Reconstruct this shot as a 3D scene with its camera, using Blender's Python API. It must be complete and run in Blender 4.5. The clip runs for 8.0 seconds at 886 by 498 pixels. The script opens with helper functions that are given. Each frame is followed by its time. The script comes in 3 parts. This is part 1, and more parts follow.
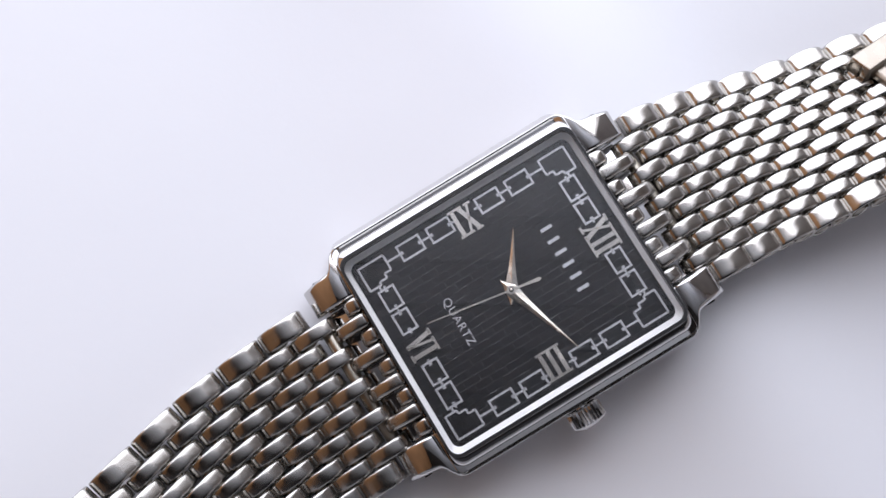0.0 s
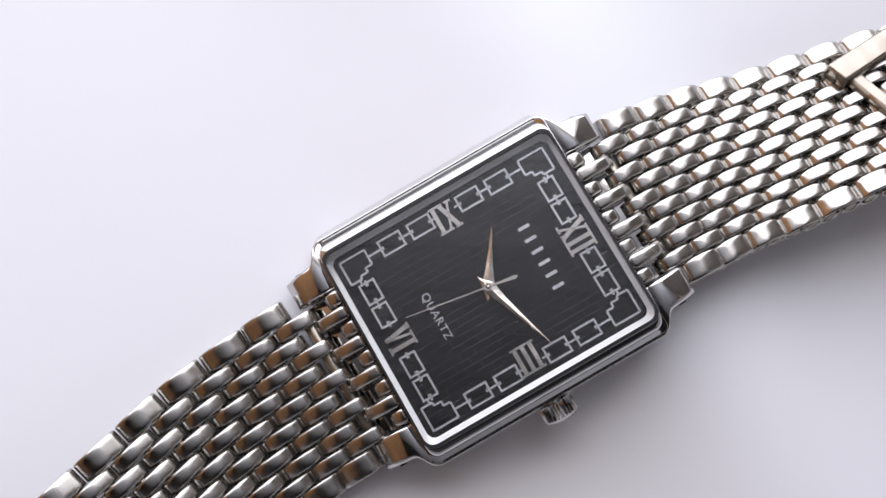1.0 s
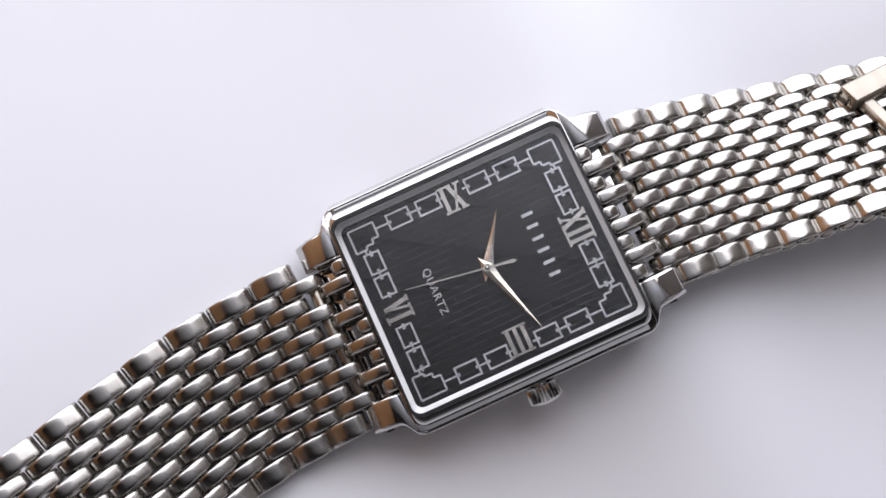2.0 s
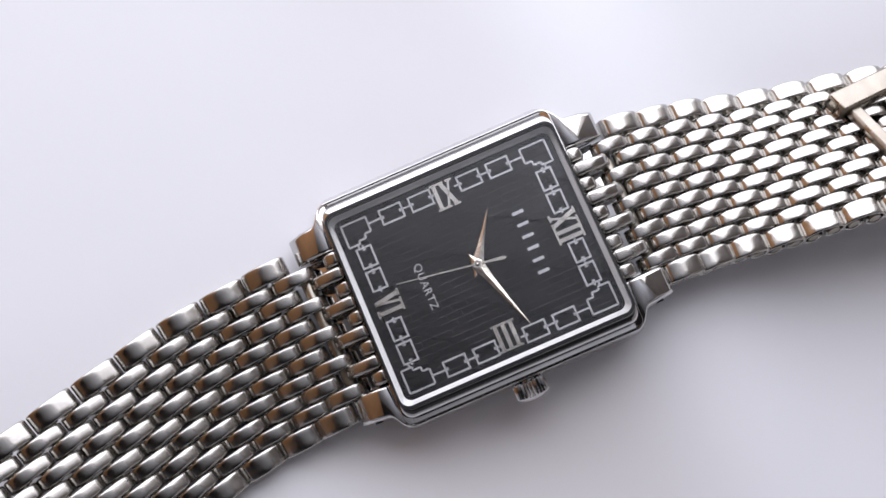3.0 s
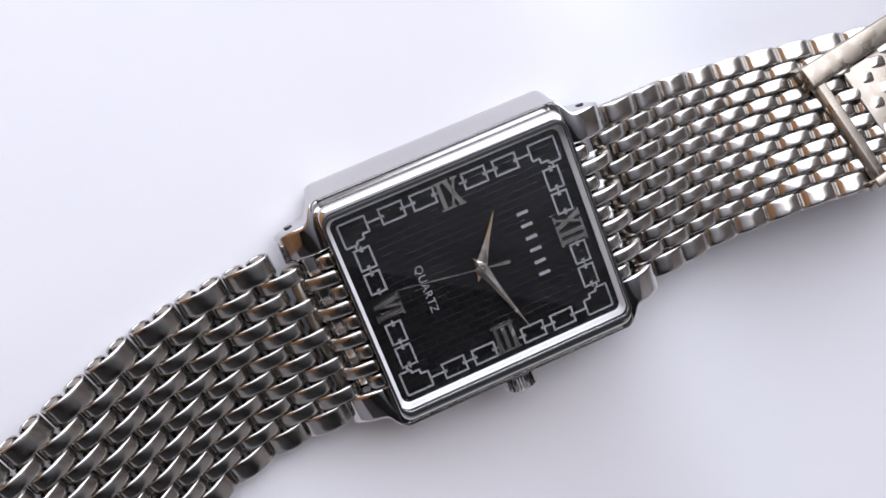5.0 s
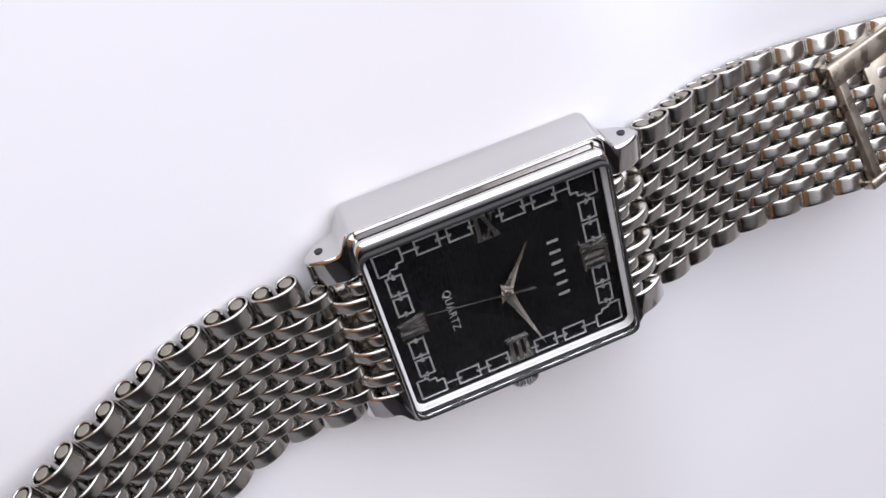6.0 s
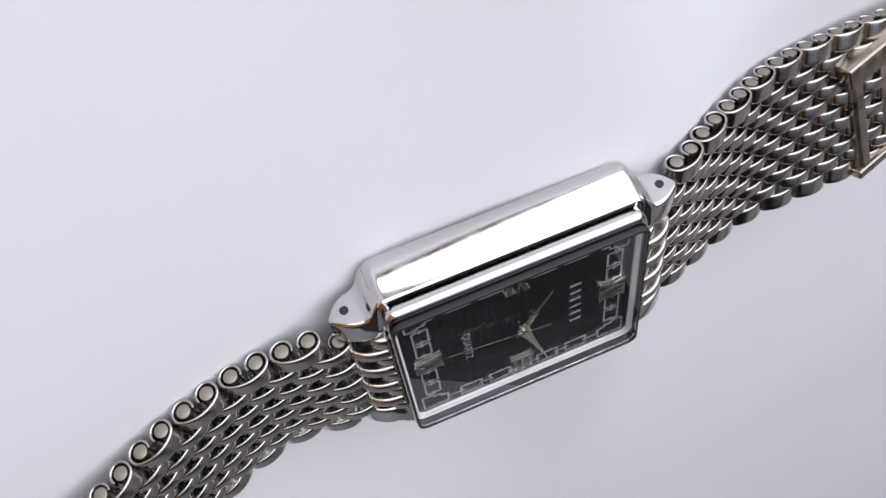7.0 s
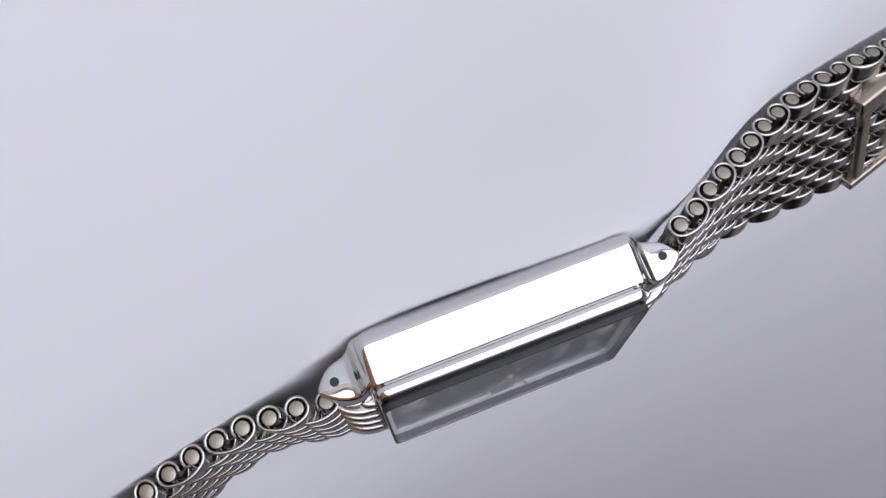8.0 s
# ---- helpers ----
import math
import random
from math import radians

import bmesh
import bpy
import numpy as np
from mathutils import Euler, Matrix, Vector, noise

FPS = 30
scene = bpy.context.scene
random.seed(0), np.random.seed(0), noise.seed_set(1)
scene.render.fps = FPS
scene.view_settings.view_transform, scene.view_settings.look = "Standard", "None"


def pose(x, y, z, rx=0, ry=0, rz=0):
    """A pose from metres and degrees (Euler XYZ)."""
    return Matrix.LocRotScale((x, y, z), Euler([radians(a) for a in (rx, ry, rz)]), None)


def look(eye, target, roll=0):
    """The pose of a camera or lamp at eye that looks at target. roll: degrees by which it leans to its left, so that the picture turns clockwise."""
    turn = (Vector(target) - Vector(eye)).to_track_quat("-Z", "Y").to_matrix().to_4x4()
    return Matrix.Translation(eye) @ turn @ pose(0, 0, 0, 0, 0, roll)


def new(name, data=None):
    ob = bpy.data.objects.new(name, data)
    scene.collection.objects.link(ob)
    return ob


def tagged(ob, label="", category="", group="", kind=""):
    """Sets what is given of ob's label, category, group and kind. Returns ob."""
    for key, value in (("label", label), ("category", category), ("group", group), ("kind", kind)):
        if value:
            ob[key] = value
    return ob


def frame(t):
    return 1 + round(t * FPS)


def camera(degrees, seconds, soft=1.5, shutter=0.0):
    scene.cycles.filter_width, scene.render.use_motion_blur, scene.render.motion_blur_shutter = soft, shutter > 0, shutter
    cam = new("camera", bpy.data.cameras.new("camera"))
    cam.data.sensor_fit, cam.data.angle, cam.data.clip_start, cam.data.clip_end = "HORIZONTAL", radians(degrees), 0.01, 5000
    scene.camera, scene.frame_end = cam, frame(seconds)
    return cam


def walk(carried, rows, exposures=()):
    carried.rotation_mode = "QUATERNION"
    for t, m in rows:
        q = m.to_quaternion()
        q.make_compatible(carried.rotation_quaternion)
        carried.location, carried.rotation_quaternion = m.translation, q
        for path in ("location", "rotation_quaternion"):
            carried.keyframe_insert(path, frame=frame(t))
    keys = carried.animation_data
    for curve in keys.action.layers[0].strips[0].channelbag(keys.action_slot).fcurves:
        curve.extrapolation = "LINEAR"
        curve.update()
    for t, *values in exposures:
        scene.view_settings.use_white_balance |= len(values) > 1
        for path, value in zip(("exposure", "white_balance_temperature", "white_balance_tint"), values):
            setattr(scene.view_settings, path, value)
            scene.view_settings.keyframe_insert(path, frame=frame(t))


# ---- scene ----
cam = camera(49.32, 8.0)
PATH = [
    (0.0, pose(-0.02687, -0.00473, 0.11615, 12.046, -6.886, -31.402)),
    (0.5, pose(-0.02277, -0.00438, 0.11865, 9.837, -5.897, -31.113)),
    (1.0, pose(-0.02518, -0.00480, 0.11948, 10.952, -7.367, -30.193)),
    (1.2, pose(-0.02550, -0.00465, 0.11893, 11.235, -7.175, -29.923)),
    (2.3, pose(-0.02442, -0.01006, 0.12513, 10.176, -6.890, -21.895)),
    (2.5, pose(-0.02427, -0.00990, 0.12534, 10.747, -7.802, -20.884)),
    (3.0, pose(-0.02515, -0.01070, 0.12516, 10.675, -7.242, -23.455)),
    (3.5, pose(-0.02746, -0.00757, 0.12536, 11.817, -7.922, -24.599)),
    (4.0, pose(-0.03348, 0.00540, 0.12096, 7.120, -13.414, -24.590)),
    (4.5, pose(-0.03396, 0.01570, 0.12119, 0.775, -15.918, -23.867)),
    (4.7, pose(-0.03665, 0.02124, 0.11859, -1.889, -18.463, -23.598)),
    (5.8, pose(-0.03727, 0.06471, 0.09954, -23.818, -27.837, -17.477)),
    (6.0, pose(-0.03476, 0.07091, 0.09481, -28.226, -28.097, -16.113)),
    (6.5, pose(-0.03281, 0.08717, 0.08022, -38.547, -30.635, -12.785)),
    (7.0, pose(-0.02981, 0.10049, 0.05634, -53.609, -33.483, -6.438)),
    (7.5, pose(-0.02728, 0.10869, 0.04037, -63.393, -34.639, -2.275)),
    (8.0, pose(-0.01767, 0.11178, 0.02525, -72.128, -32.699, -0.109)),
]
# path ends
walk(cam, PATH, [(0.0, -0.04, 6500, 10), (0.5, -0.03, 6550, 10), (1.0, -0.03, 6700, 10), (3.0, -0.1, 6650, 10), (4.0, -0.08, 6550, 10), (4.5, 0.0, 6480, 10),
                 (6.0, 0.1, 6750, 10), (6.5, 0.0, 6850, 10), (7.0, -0.18, 6650, 10), (7.5, -0.3, 6600, 10), (8.0, -0.37, 6500, 10)])

# ---------------------------------------------------------------- light
U = 0.0008                      # one design unit of the watch, in metres
TILT = Matrix(((0.98059, 0.00392, -0.19604), (-0.00000, 0.99980, 0.02000), (0.19608, -0.01961, 0.98039)))
WATCH = Matrix.Translation((0, 0, 13.4 * U)) @ TILT.to_4x4()

world = bpy.data.worlds.new("world")
scene.world = world
world.use_nodes = True
wn = world.node_tree.nodes
sky = wn.new("ShaderNodeTexSky")
sky.sky_type = "NISHITA"
sky.sun_disc = False
sky.sun_elevation, sky.sun_rotation = radians(50), radians(200)
wn["Background"].inputs["Strength"].default_value = 0.12
world.node_tree.links.new(sky.outputs[0], wn["Background"].inputs["Color"])

# the room is turned against the watch: its window wall faces along ROOM's +y
ROOM = Matrix.Rotation(radians(-32), 4, "Z")
WIN_X0, WIN_X1, WIN_Z0, WIN_Z1, WALL_Y = -0.92, 0.34, 0.012, 1.40, 0.40
window_light = bpy.data.lights.new("window_light", "AREA")
window_light.shape = "RECTANGLE"
window_light.size, window_light.size_y = WIN_X1 - WIN_X0, WIN_Z1 - WIN_Z0
window_light.energy = 19.6
window_light.color = (0.90, 0.92, 1.03)
lamp = new("window_light", window_light)
lamp.matrix_world = ROOM @ look(((WIN_X0 + WIN_X1) / 2, WALL_Y + 0.06, (WIN_Z0 + WIN_Z1) / 2), ((WIN_X0 + WIN_X1) / 2, 0, (WIN_Z0 + WIN_Z1) / 2))
scene.view_settings.exposure = 0.0


# ---------------------------------------------------------------- materials
def material(name, base, rough=0.5, metal=0.0):
    m = bpy.data.materials.new(name)
    m.use_nodes = True
    b = m.node_tree.nodes["Principled BSDF"]
    b.inputs["Base Color"].default_value = (*base, 1)
    b.inputs["Roughness"].default_value = rough
    b.inputs["Metallic"].default_value = metal
    return m, m.node_tree, b


def node(tree, kind, **values):
    n = tree.nodes.new(kind)
    for key, value in values.items():
        n.inputs[key].default_value = value
    return n


def coords(tree, scale):
    c = tree.nodes.new("ShaderNodeTexCoord")
    m = node(tree, "ShaderNodeMapping", Scale=scale)
    tree.links.new(c.outputs["Object"], m.inputs["Vector"])
    return m.outputs[0]


def ramp(tree, source, stops):
    r = tree.nodes.new("ShaderNodeValToRGB")
    e = r.color_ramp.elements
    while len(e) < len(stops):
        e.new(0.5)
    for k, (p, c) in enumerate(stops):
        e[k].position, e[k].color = p, (*c, 1)
    tree.links.new(source, r.inputs[0])
    return r.outputs[0]


def bump(tree, b, height, strength, distance):
    n = node(tree, "ShaderNodeBump", Strength=strength, Distance=distance)
    tree.links.new(height, n.inputs["Height"])
    tree.links.new(n.outputs[0], b.inputs["Normal"])


def steel(name, base, rough, wave=0.25, grain=0.0):
    """Polished or brushed steel with faint unevenness, smears and hairlines."""
    m, t, b = material(name, base, rough, 1.0)
    soft = node(t, "ShaderNodeTexNoise", Scale=420.0, Detail=3.0)
    t.links.new(coords(t, (1, 1, 1)), soft.inputs["Vector"])
    smear = ramp(t, soft.outputs["Fac"], [(0.35, (rough * 0.7,) * 3), (0.7, (rough * 1.7,) * 3)])
    t.links.new(smear, b.inputs["Roughness"])
    hair = node(t, "ShaderNodeTexNoise", Scale=1500.0, Detail=4.0)
    t.links.new(coords(t, (0.06 if grain else 1, 1, 1)), hair.inputs["Vector"])
    add = t.nodes.new("ShaderNodeMath")
    add.operation = "MULTIPLY_ADD"
    add.inputs[1].default_value = 1.0 if grain else 0.25
    t.links.new(hair.outputs["Fac"], add.inputs[0])
    t.links.new(soft.outputs["Fac"], add.inputs[2])
    bump(t, b, add.outputs[0], wave, 0.00003)
    return m


STEEL = steel("polished_steel", (0.59, 0.58, 0.57), 0.07, 0.1)
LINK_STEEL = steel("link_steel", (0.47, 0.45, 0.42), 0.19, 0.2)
# darker than the links: shade between them is put into the pin colour
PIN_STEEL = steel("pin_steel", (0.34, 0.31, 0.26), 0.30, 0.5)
CLASP_STEEL = steel("clasp_steel", (0.34, 0.30, 0.25), 0.26, 0.12, 1.0)
NEEDLE = steel("needle_steel", (0.84, 0.79, 0.70), 0.17, 0.15)
NUMERAL = steel("numeral_steel", (0.86, 0.82, 0.75), 0.17, 0.15)
RING_SATIN, _, _ = material("ring_satin", (0.72, 0.71, 0.70), 0.35, 0.1)
GASKET, _, _ = material("black_gasket", (0.015, 0.015, 0.017), 0.12)
RUBBER, _, _ = material("black_rubber", (0.012, 0.012, 0.013), 0.6)
# near-black colour stands for the shade inside the lugs' pin holes
HOLE, _, _ = material("hole_dark", (0.012, 0.012, 0.014), 0.6)

PRINT, pt, pb = material("silver_print", (0.7, 0.7, 0.7), 0.24, 0.8)
speck = node(pt, "ShaderNodeTexNoise", Scale=1800.0, Detail=2.0)
pt.links.new(coords(pt, (1, 1, 1)), speck.inputs["Vector"])
pt.links.new(ramp(pt, speck.outputs["Fac"], [(0.3, (0.66, 0.66, 0.67)), (0.7, (0.76, 0.76, 0.77))]), pb.inputs["Base Color"])

# black lacquered dial stamped with a fine brick relief
DIAL, dt, db = material("dial_black", (0.004, 0.004, 0.005), 0.4)
db.inputs["Specular IOR Level"].default_value = 0.55
dc = dt.nodes.new("ShaderNodeTexCoord")
island = dt.nodes.new("ShaderNodeNewGeometry")
dt.links.new(ramp(dt, island.outputs["Random Per Island"], [(0.0, (0.0022, 0.0022, 0.003)), (1.0, (0.005, 0.0045, 0.0046))]), db.inputs["Base Color"])
worn = node(dt, "ShaderNodeTexNoise", Scale=1200.0, Detail=3.0)
dt.links.new(dc.outputs["Object"], worn.inputs["Vector"])
dt.links.new(ramp(dt, worn.outputs["Fac"], [(0.3, (0.17,) * 3), (0.7, (0.23,) * 3)]), db.inputs["Roughness"])
bump(dt, db, worn.outputs["Fac"], 0.15, 0.00004)
GROOVE, _, _ = material("dial_groove", (0.002, 0.002, 0.002), 0.4)

GLASS, gt, gb = material("crystal_glass", (1, 1, 1), 0.0)
gb.inputs["Transmission Weight"].default_value = 1.0
gb.inputs["IOR"].default_value = 1.5

PAPER, ht, hb = material("white_sheet", (0.80, 0.80, 0.82), 0.55)
tooth = node(ht, "ShaderNodeTexNoise", Scale=900.0, Detail=4.0)
ht.links.new(coords(ht, (1, 1, 1)), tooth.inputs["Vector"])
stain = node(ht, "ShaderNodeTexNoise", Scale=9.0, Detail=3.0)
ht.links.new(coords(ht, (1, 1, 1)), stain.inputs["Vector"])
ht.links.new(ramp(ht, stain.outputs["Fac"], [(0.3, (0.78, 0.78, 0.805)), (0.7, (0.82, 0.815, 0.83))]), hb.inputs["Base Color"])
bump(ht, hb, tooth.outputs["Fac"], 0.05, 0.0003)


def plaster(name, base):
    m, t, b = material(name, base, 0.8)
    n = node(t, "ShaderNodeTexNoise", Scale=3.0, Detail=5.0)
    t.links.new(coords(t, (1, 1, 1)), n.inputs["Vector"])
    t.links.new(ramp(t, n.outputs["Fac"], [(0.3, tuple(c * 0.85 for c in base)), (0.7, tuple(min(1, c * 1.1) for c in base))]), b.inputs["Base Color"])
    return m


WOOD, ot, ob_ = material("brown_wood", (0.26, 0.14, 0.07), 0.45)
grain = node(ot, "ShaderNodeTexNoise", Scale=14.0, Detail=6.0, Distortion=0.6)
ot.links.new(coords(ot, (0.6, 9, 1)), grain.inputs["Vector"])
ot.links.new(ramp(ot, grain.outputs["Fac"], [(0.3, (0.15, 0.09, 0.05)), (0.7, (0.32, 0.20, 0.115))]), ob_.inputs["Base Color"])
bump(ot, ob_, grain.outputs["Fac"], 0.2, 0.0004)

WALL_WARM = plaster("warm_wall", (0.62, 0.585, 0.55))
# near-black so the dial mirrors darkness from the far side
WALL_DARK = plaster("near_black_wall", (0.03, 0.03, 0.033))
WALL_WHITE = plaster("light_wall", (0.66, 0.65, 0.65))
WALL_BROWN = plaster("brown_wall", (0.46, 0.24, 0.11))
PANEL = plaster("grey_panel", (0.34, 0.345, 0.36))
# near-black in place of whatever darkens the reflections overhead
CEILING = plaster("ceiling_dark", (0.014, 0.013, 0.013))
# paint steps from white to near-black imitate light falling off from the window
BOARDS = [plaster("falloff_paint", tuple(c * 0.83 ** k for c in (0.80, 0.84, 0.90))) for k in range(11)]
FLOOR = plaster("floor_boards", (0.12, 0.08, 0.05))


# ---------------------------------------------------------------- mesh tools
def mesh_of(bm, mat, smooth=True, sharp=32):
    me = bpy.data.meshes.new("mesh")
    bmesh.ops.recalc_face_normals(bm, faces=bm.faces)
    for f in bm.faces:
        f.smooth = smooth
    bm.to_mesh(me)
    bm.free()
    me.materials.append(mat)
    if smooth:
        me.set_sharp_from_angle(angle=radians(sharp))
    return me


def part(name, bm, mat, parent, label="", smooth=True, sharp=32):
    me = mesh_of(bm, mat, smooth, sharp)
    me.name = name
    ob = new(name, me)
    ob.parent = parent
    return tagged(ob, label)


def units(bm):
    bmesh.ops.scale(bm, vec=(U, U, U), verts=bm.verts)
    return bm


def box(bm, x0, x1, y0, y1, z0, z1, bevel=0.0, steps=2):
    ret = bmesh.ops.create_cube(bm, size=1.0)
    m = Matrix.Translation(((x0 + x1) / 2, (y0 + y1) / 2, (z0 + z1) / 2)) @ Matrix.Diagonal((x1 - x0, y1 - y0, z1 - z0, 1))
    bmesh.ops.transform(bm, matrix=m, verts=ret["verts"])
    if bevel:
        edges = list({e for v in ret["verts"] for e in v.link_edges})
        bmesh.ops.bevel(bm, geom=edges, offset=bevel, segments=steps, profile=0.5, affect="EDGES")
    return bm


def round_rect(hx, hy, r, n=6):
    pts = []
    for cx, cy, a0 in ((1, 1, 0), (-1, 1, 90), (-1, -1, 180), (1, -1, 270)):
        for k in range(n + 1):
            a = radians(a0 + 90 * k / n)
            pts.append((cx * (hx - r) + r * math.cos(a), cy * (hy - r) + r * math.sin(a)))
    return pts


def loft(bm, levels, cap_first=True, cap_last=True, n=6, wave=None):
    """Skin over rounded rectangles given as (half x, half y, corner radius, z)."""
    rings = []
    for hx, hy, r, z in levels:
        rings.append([bm.verts.new((x, y, z + (wave(x, y, z) if wave else 0))) for x, y in round_rect(hx, hy, r, n)])
    for a, b in zip(rings, rings[1:]):
        for k in range(len(a)):
            j = (k + 1) % len(a)
            bm.faces.new((a[k], a[j], b[j], b[k]))
    if cap_first:
        bm.faces.new(rings[0][::-1])
    if cap_last:
        bm.faces.new(rings[-1])
    return bm


def prism_y(bm, outline, y0, y1, bevel=0.0):
    """An outline in x and z, drawn out along y."""
    a = [bm.verts.new((x, y0, z)) for x, z in outline]
    b = [bm.verts.new((x, y1, z)) for x, z in outline]
    faces = [bm.faces.new(a), bm.faces.new(b[::-1])]
    for k in range(len(a)):
        j = (k + 1) % len(a)
        faces.append(bm.faces.new((a[j], a[k], b[k], b[j])))
    if bevel:
        edges = list({e for f in faces for e in f.edges})
        bmesh.ops.bevel(bm, geom=edges, offset=bevel, segments=4, profile=0.5, affect="EDGES", clamp_overlap=True)
    return bm


def cushion_y(bm, outline, y0, y1, edge):
    """A softened outline in x and z drawn out along y, with rounded rims."""
    for _ in range(3):
        cut = []
        for (ax, az), (bx, bz) in zip(outline, outline[1:] + outline[:1]):
            cut += [(0.75 * ax + 0.25 * bx, 0.75 * az + 0.25 * bz), (0.25 * ax + 0.75 * bx, 0.25 * az + 0.75 * bz)]
        outline = cut
    mx, mz = sum(p[0] for p in outline) / len(outline), sum(p[1] for p in outline) / len(outline)
    turns = [radians(18 * k) for k in range(6)]
    rows = [(y0 + edge - edge * math.sin(a), edge - edge * math.cos(a)) for a in turns[::-1]]
    rows += [(y1 - edge + edge * math.sin(a), edge - edge * math.cos(a)) for a in turns]
    rings = []
    for y, inset in rows:
        ring = []
        for x, z in outline:
            d = max(math.hypot(x - mx, z - mz), 0.01)
            f = max(0.1, 1 - inset / d)
            ring.append(bm.verts.new((mx + (x - mx) * f, y, mz + (z - mz) * f)))
        rings.append(ring)
    for a, b in zip(rings, rings[1:]):
        for k in range(len(a)):
            j = (k + 1) % len(a)
            bm.faces.new((a[k], a[j], b[j], b[k]))
    bm.faces.new(rings[0][::-1])
    bm.faces.new(rings[-1])
    return bm


def plate(bm, outline, z0, z1):
    """A flat outline in x and y with thickness."""
    a = [bm.verts.new((x, y, z0)) for x, y in outline]
    b = [bm.verts.new((x, y, z1)) for x, y in outline]
    bm.faces.new(a[::-1])
    bm.faces.new(b)
    for k in range(len(a)):
        j = (k + 1) % len(a)
        bm.faces.new((a[k], a[j], b[j], b[k]))
    return bm


def cylinder(bm, radius, p0, p1, n=16, bevel=0.0):
    axis = Vector(p1) - Vector(p0)
    ret = bmesh.ops.create_cone(bm, cap_ends=True, segments=n, radius1=radius, radius2=radius, depth=axis.length)
    m = Matrix.Translation((Vector(p0) + Vector(p1)) / 2) @ axis.to_track_quat("Z", "Y").to_matrix().to_4x4()
    bmesh.ops.transform(bm, matrix=m, verts=ret["verts"])
    if bevel:
        rims = [e for e in {e for v in ret["verts"] for e in v.link_edges} if any(len(f.verts) > 4 for f in e.link_faces)]
        bmesh.ops.bevel(bm, geom=rims, offset=bevel, segments=2, profile=0.5, affect="EDGES")
    return bm


def glide(x, knots):
    """Smooth curve through a few (x, value) knots."""
    xs, vs = [k[0] for k in knots], [k[1] for k in knots]
    m = [(vs[min(i + 1, len(vs) - 1)] - vs[max(i - 1, 0)]) / (xs[min(i + 1, len(xs) - 1)] - xs[max(i - 1, 0)]) for i in range(len(xs))]
    if x <= xs[0]:
        return vs[0] + m[0] * (x - xs[0])
    if x >= xs[-1]:
        return vs[-1] + m[-1] * (x - xs[-1])
    i = max(k for k in range(len(xs) - 1) if xs[k] <= x)
    h = xs[i + 1] - xs[i]
    t = (x - xs[i]) / h
    return ((2 * t**3 - 3 * t**2 + 1) * vs[i] + (t**3 - 2 * t**2 + t) * h * m[i]
            + (-2 * t**3 + 3 * t**2) * vs[i + 1] + (t**3 - t**2) * h * m[i + 1])


# ---------------------------------------------------------------- the unseen room round the table, coloured for the reflections
def structure(name, label, category, boxes, mat):
    bm = bmesh.new()
    for b in boxes:
        box(bm, *b)
    ob = new(name, mesh_of(bm, mat, False))
    ob.data.name = name
    ob.matrix_world = ROOM
    return tagged(ob, label, category, kind="structure")


FLOOR_Z, CEIL_Z = -0.74, 1.50
X0, X1, Y0 = -0.95, 1.0, -0.98
structure("floor", "plain dark brown floor of the room", "floor", [(X0, X1, Y0, WALL_Y + 0.2, FLOOR_Z - 0.1, FLOOR_Z)], FLOOR)
# unseen; added to keep overhead reflections in dial and steel dark
structure("ceiling", "unseen near-black ceiling for dark overhead reflections", "ceiling", [(X0, X1, Y0, WALL_Y + 0.2, CEIL_Z, CEIL_Z + 0.1)], CEILING)
# added boards; their stepped colours carry the haze that the dial reflects
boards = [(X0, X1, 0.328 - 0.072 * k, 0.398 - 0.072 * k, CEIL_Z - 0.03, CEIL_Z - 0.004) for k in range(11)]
falloff_boards = structure("falloff_boards", "added ceiling boards with a light falloff painted from white to black", "ceiling", boards, BOARDS[0])
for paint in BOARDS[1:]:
    falloff_boards.data.materials.append(paint)
for face in falloff_boards.data.polygons:
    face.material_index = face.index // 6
structure("wall_north", "plain off-white wall with a window opening", "wall", [
    (X0, WIN_X0, WALL_Y, WALL_Y + 0.2, FLOOR_Z, CEIL_Z), (WIN_X1, X1, WALL_Y, WALL_Y + 0.2, FLOOR_Z, CEIL_Z),
    (WIN_X0, WIN_X1, WALL_Y, WALL_Y + 0.2, FLOOR_Z, WIN_Z0), (WIN_X0, WIN_X1, WALL_Y, WALL_Y + 0.2, WIN_Z1, CEIL_Z)], WALL_WARM)
# unseen; its near-black face sets the dial's dark reflection
structure("wall_south", "unseen near-black wall for dark dial reflections", "wall", [(X0, X1, Y0 - 0.2, Y0, FLOOR_Z, CEIL_Z)], WALL_DARK)
# unseen panels added so the dial reflects grey at low angles
structure("reflect_panel", "added grey panels placed low for the dial to reflect", "wall panel", [(X0, X1 - 0.02, Y0, Y0 + 0.02, FLOOR_Z, 0.60), (X1 - 0.02, X1, Y0, -0.25, FLOOR_Z, 0.60)], PANEL)
structure("wall_west", "plain tan brown wall", "wall", [(X0 - 0.2, X0, Y0 - 0.2, WALL_Y + 0.2, FLOOR_Z, CEIL_Z)], WALL_BROWN)
structure("wall_east", "plain white painted wall", "wall", [(X1, X1 + 0.2, Y0 - 0.2, WALL_Y + 0.2, FLOOR_Z, CEIL_Z)], WALL_WHITE)

bm = bmesh.new()
box(bm, X0 + 0.004, X1 - 0.024, Y0 + 0.024, WALL_Y - 0.004, -0.0315, -0.0015, 0.002)
table = new("table", mesh_of(bm, WOOD, True))
table.matrix_world = ROOM
tagged(table, "brown wooden table under the white sheet", "table")
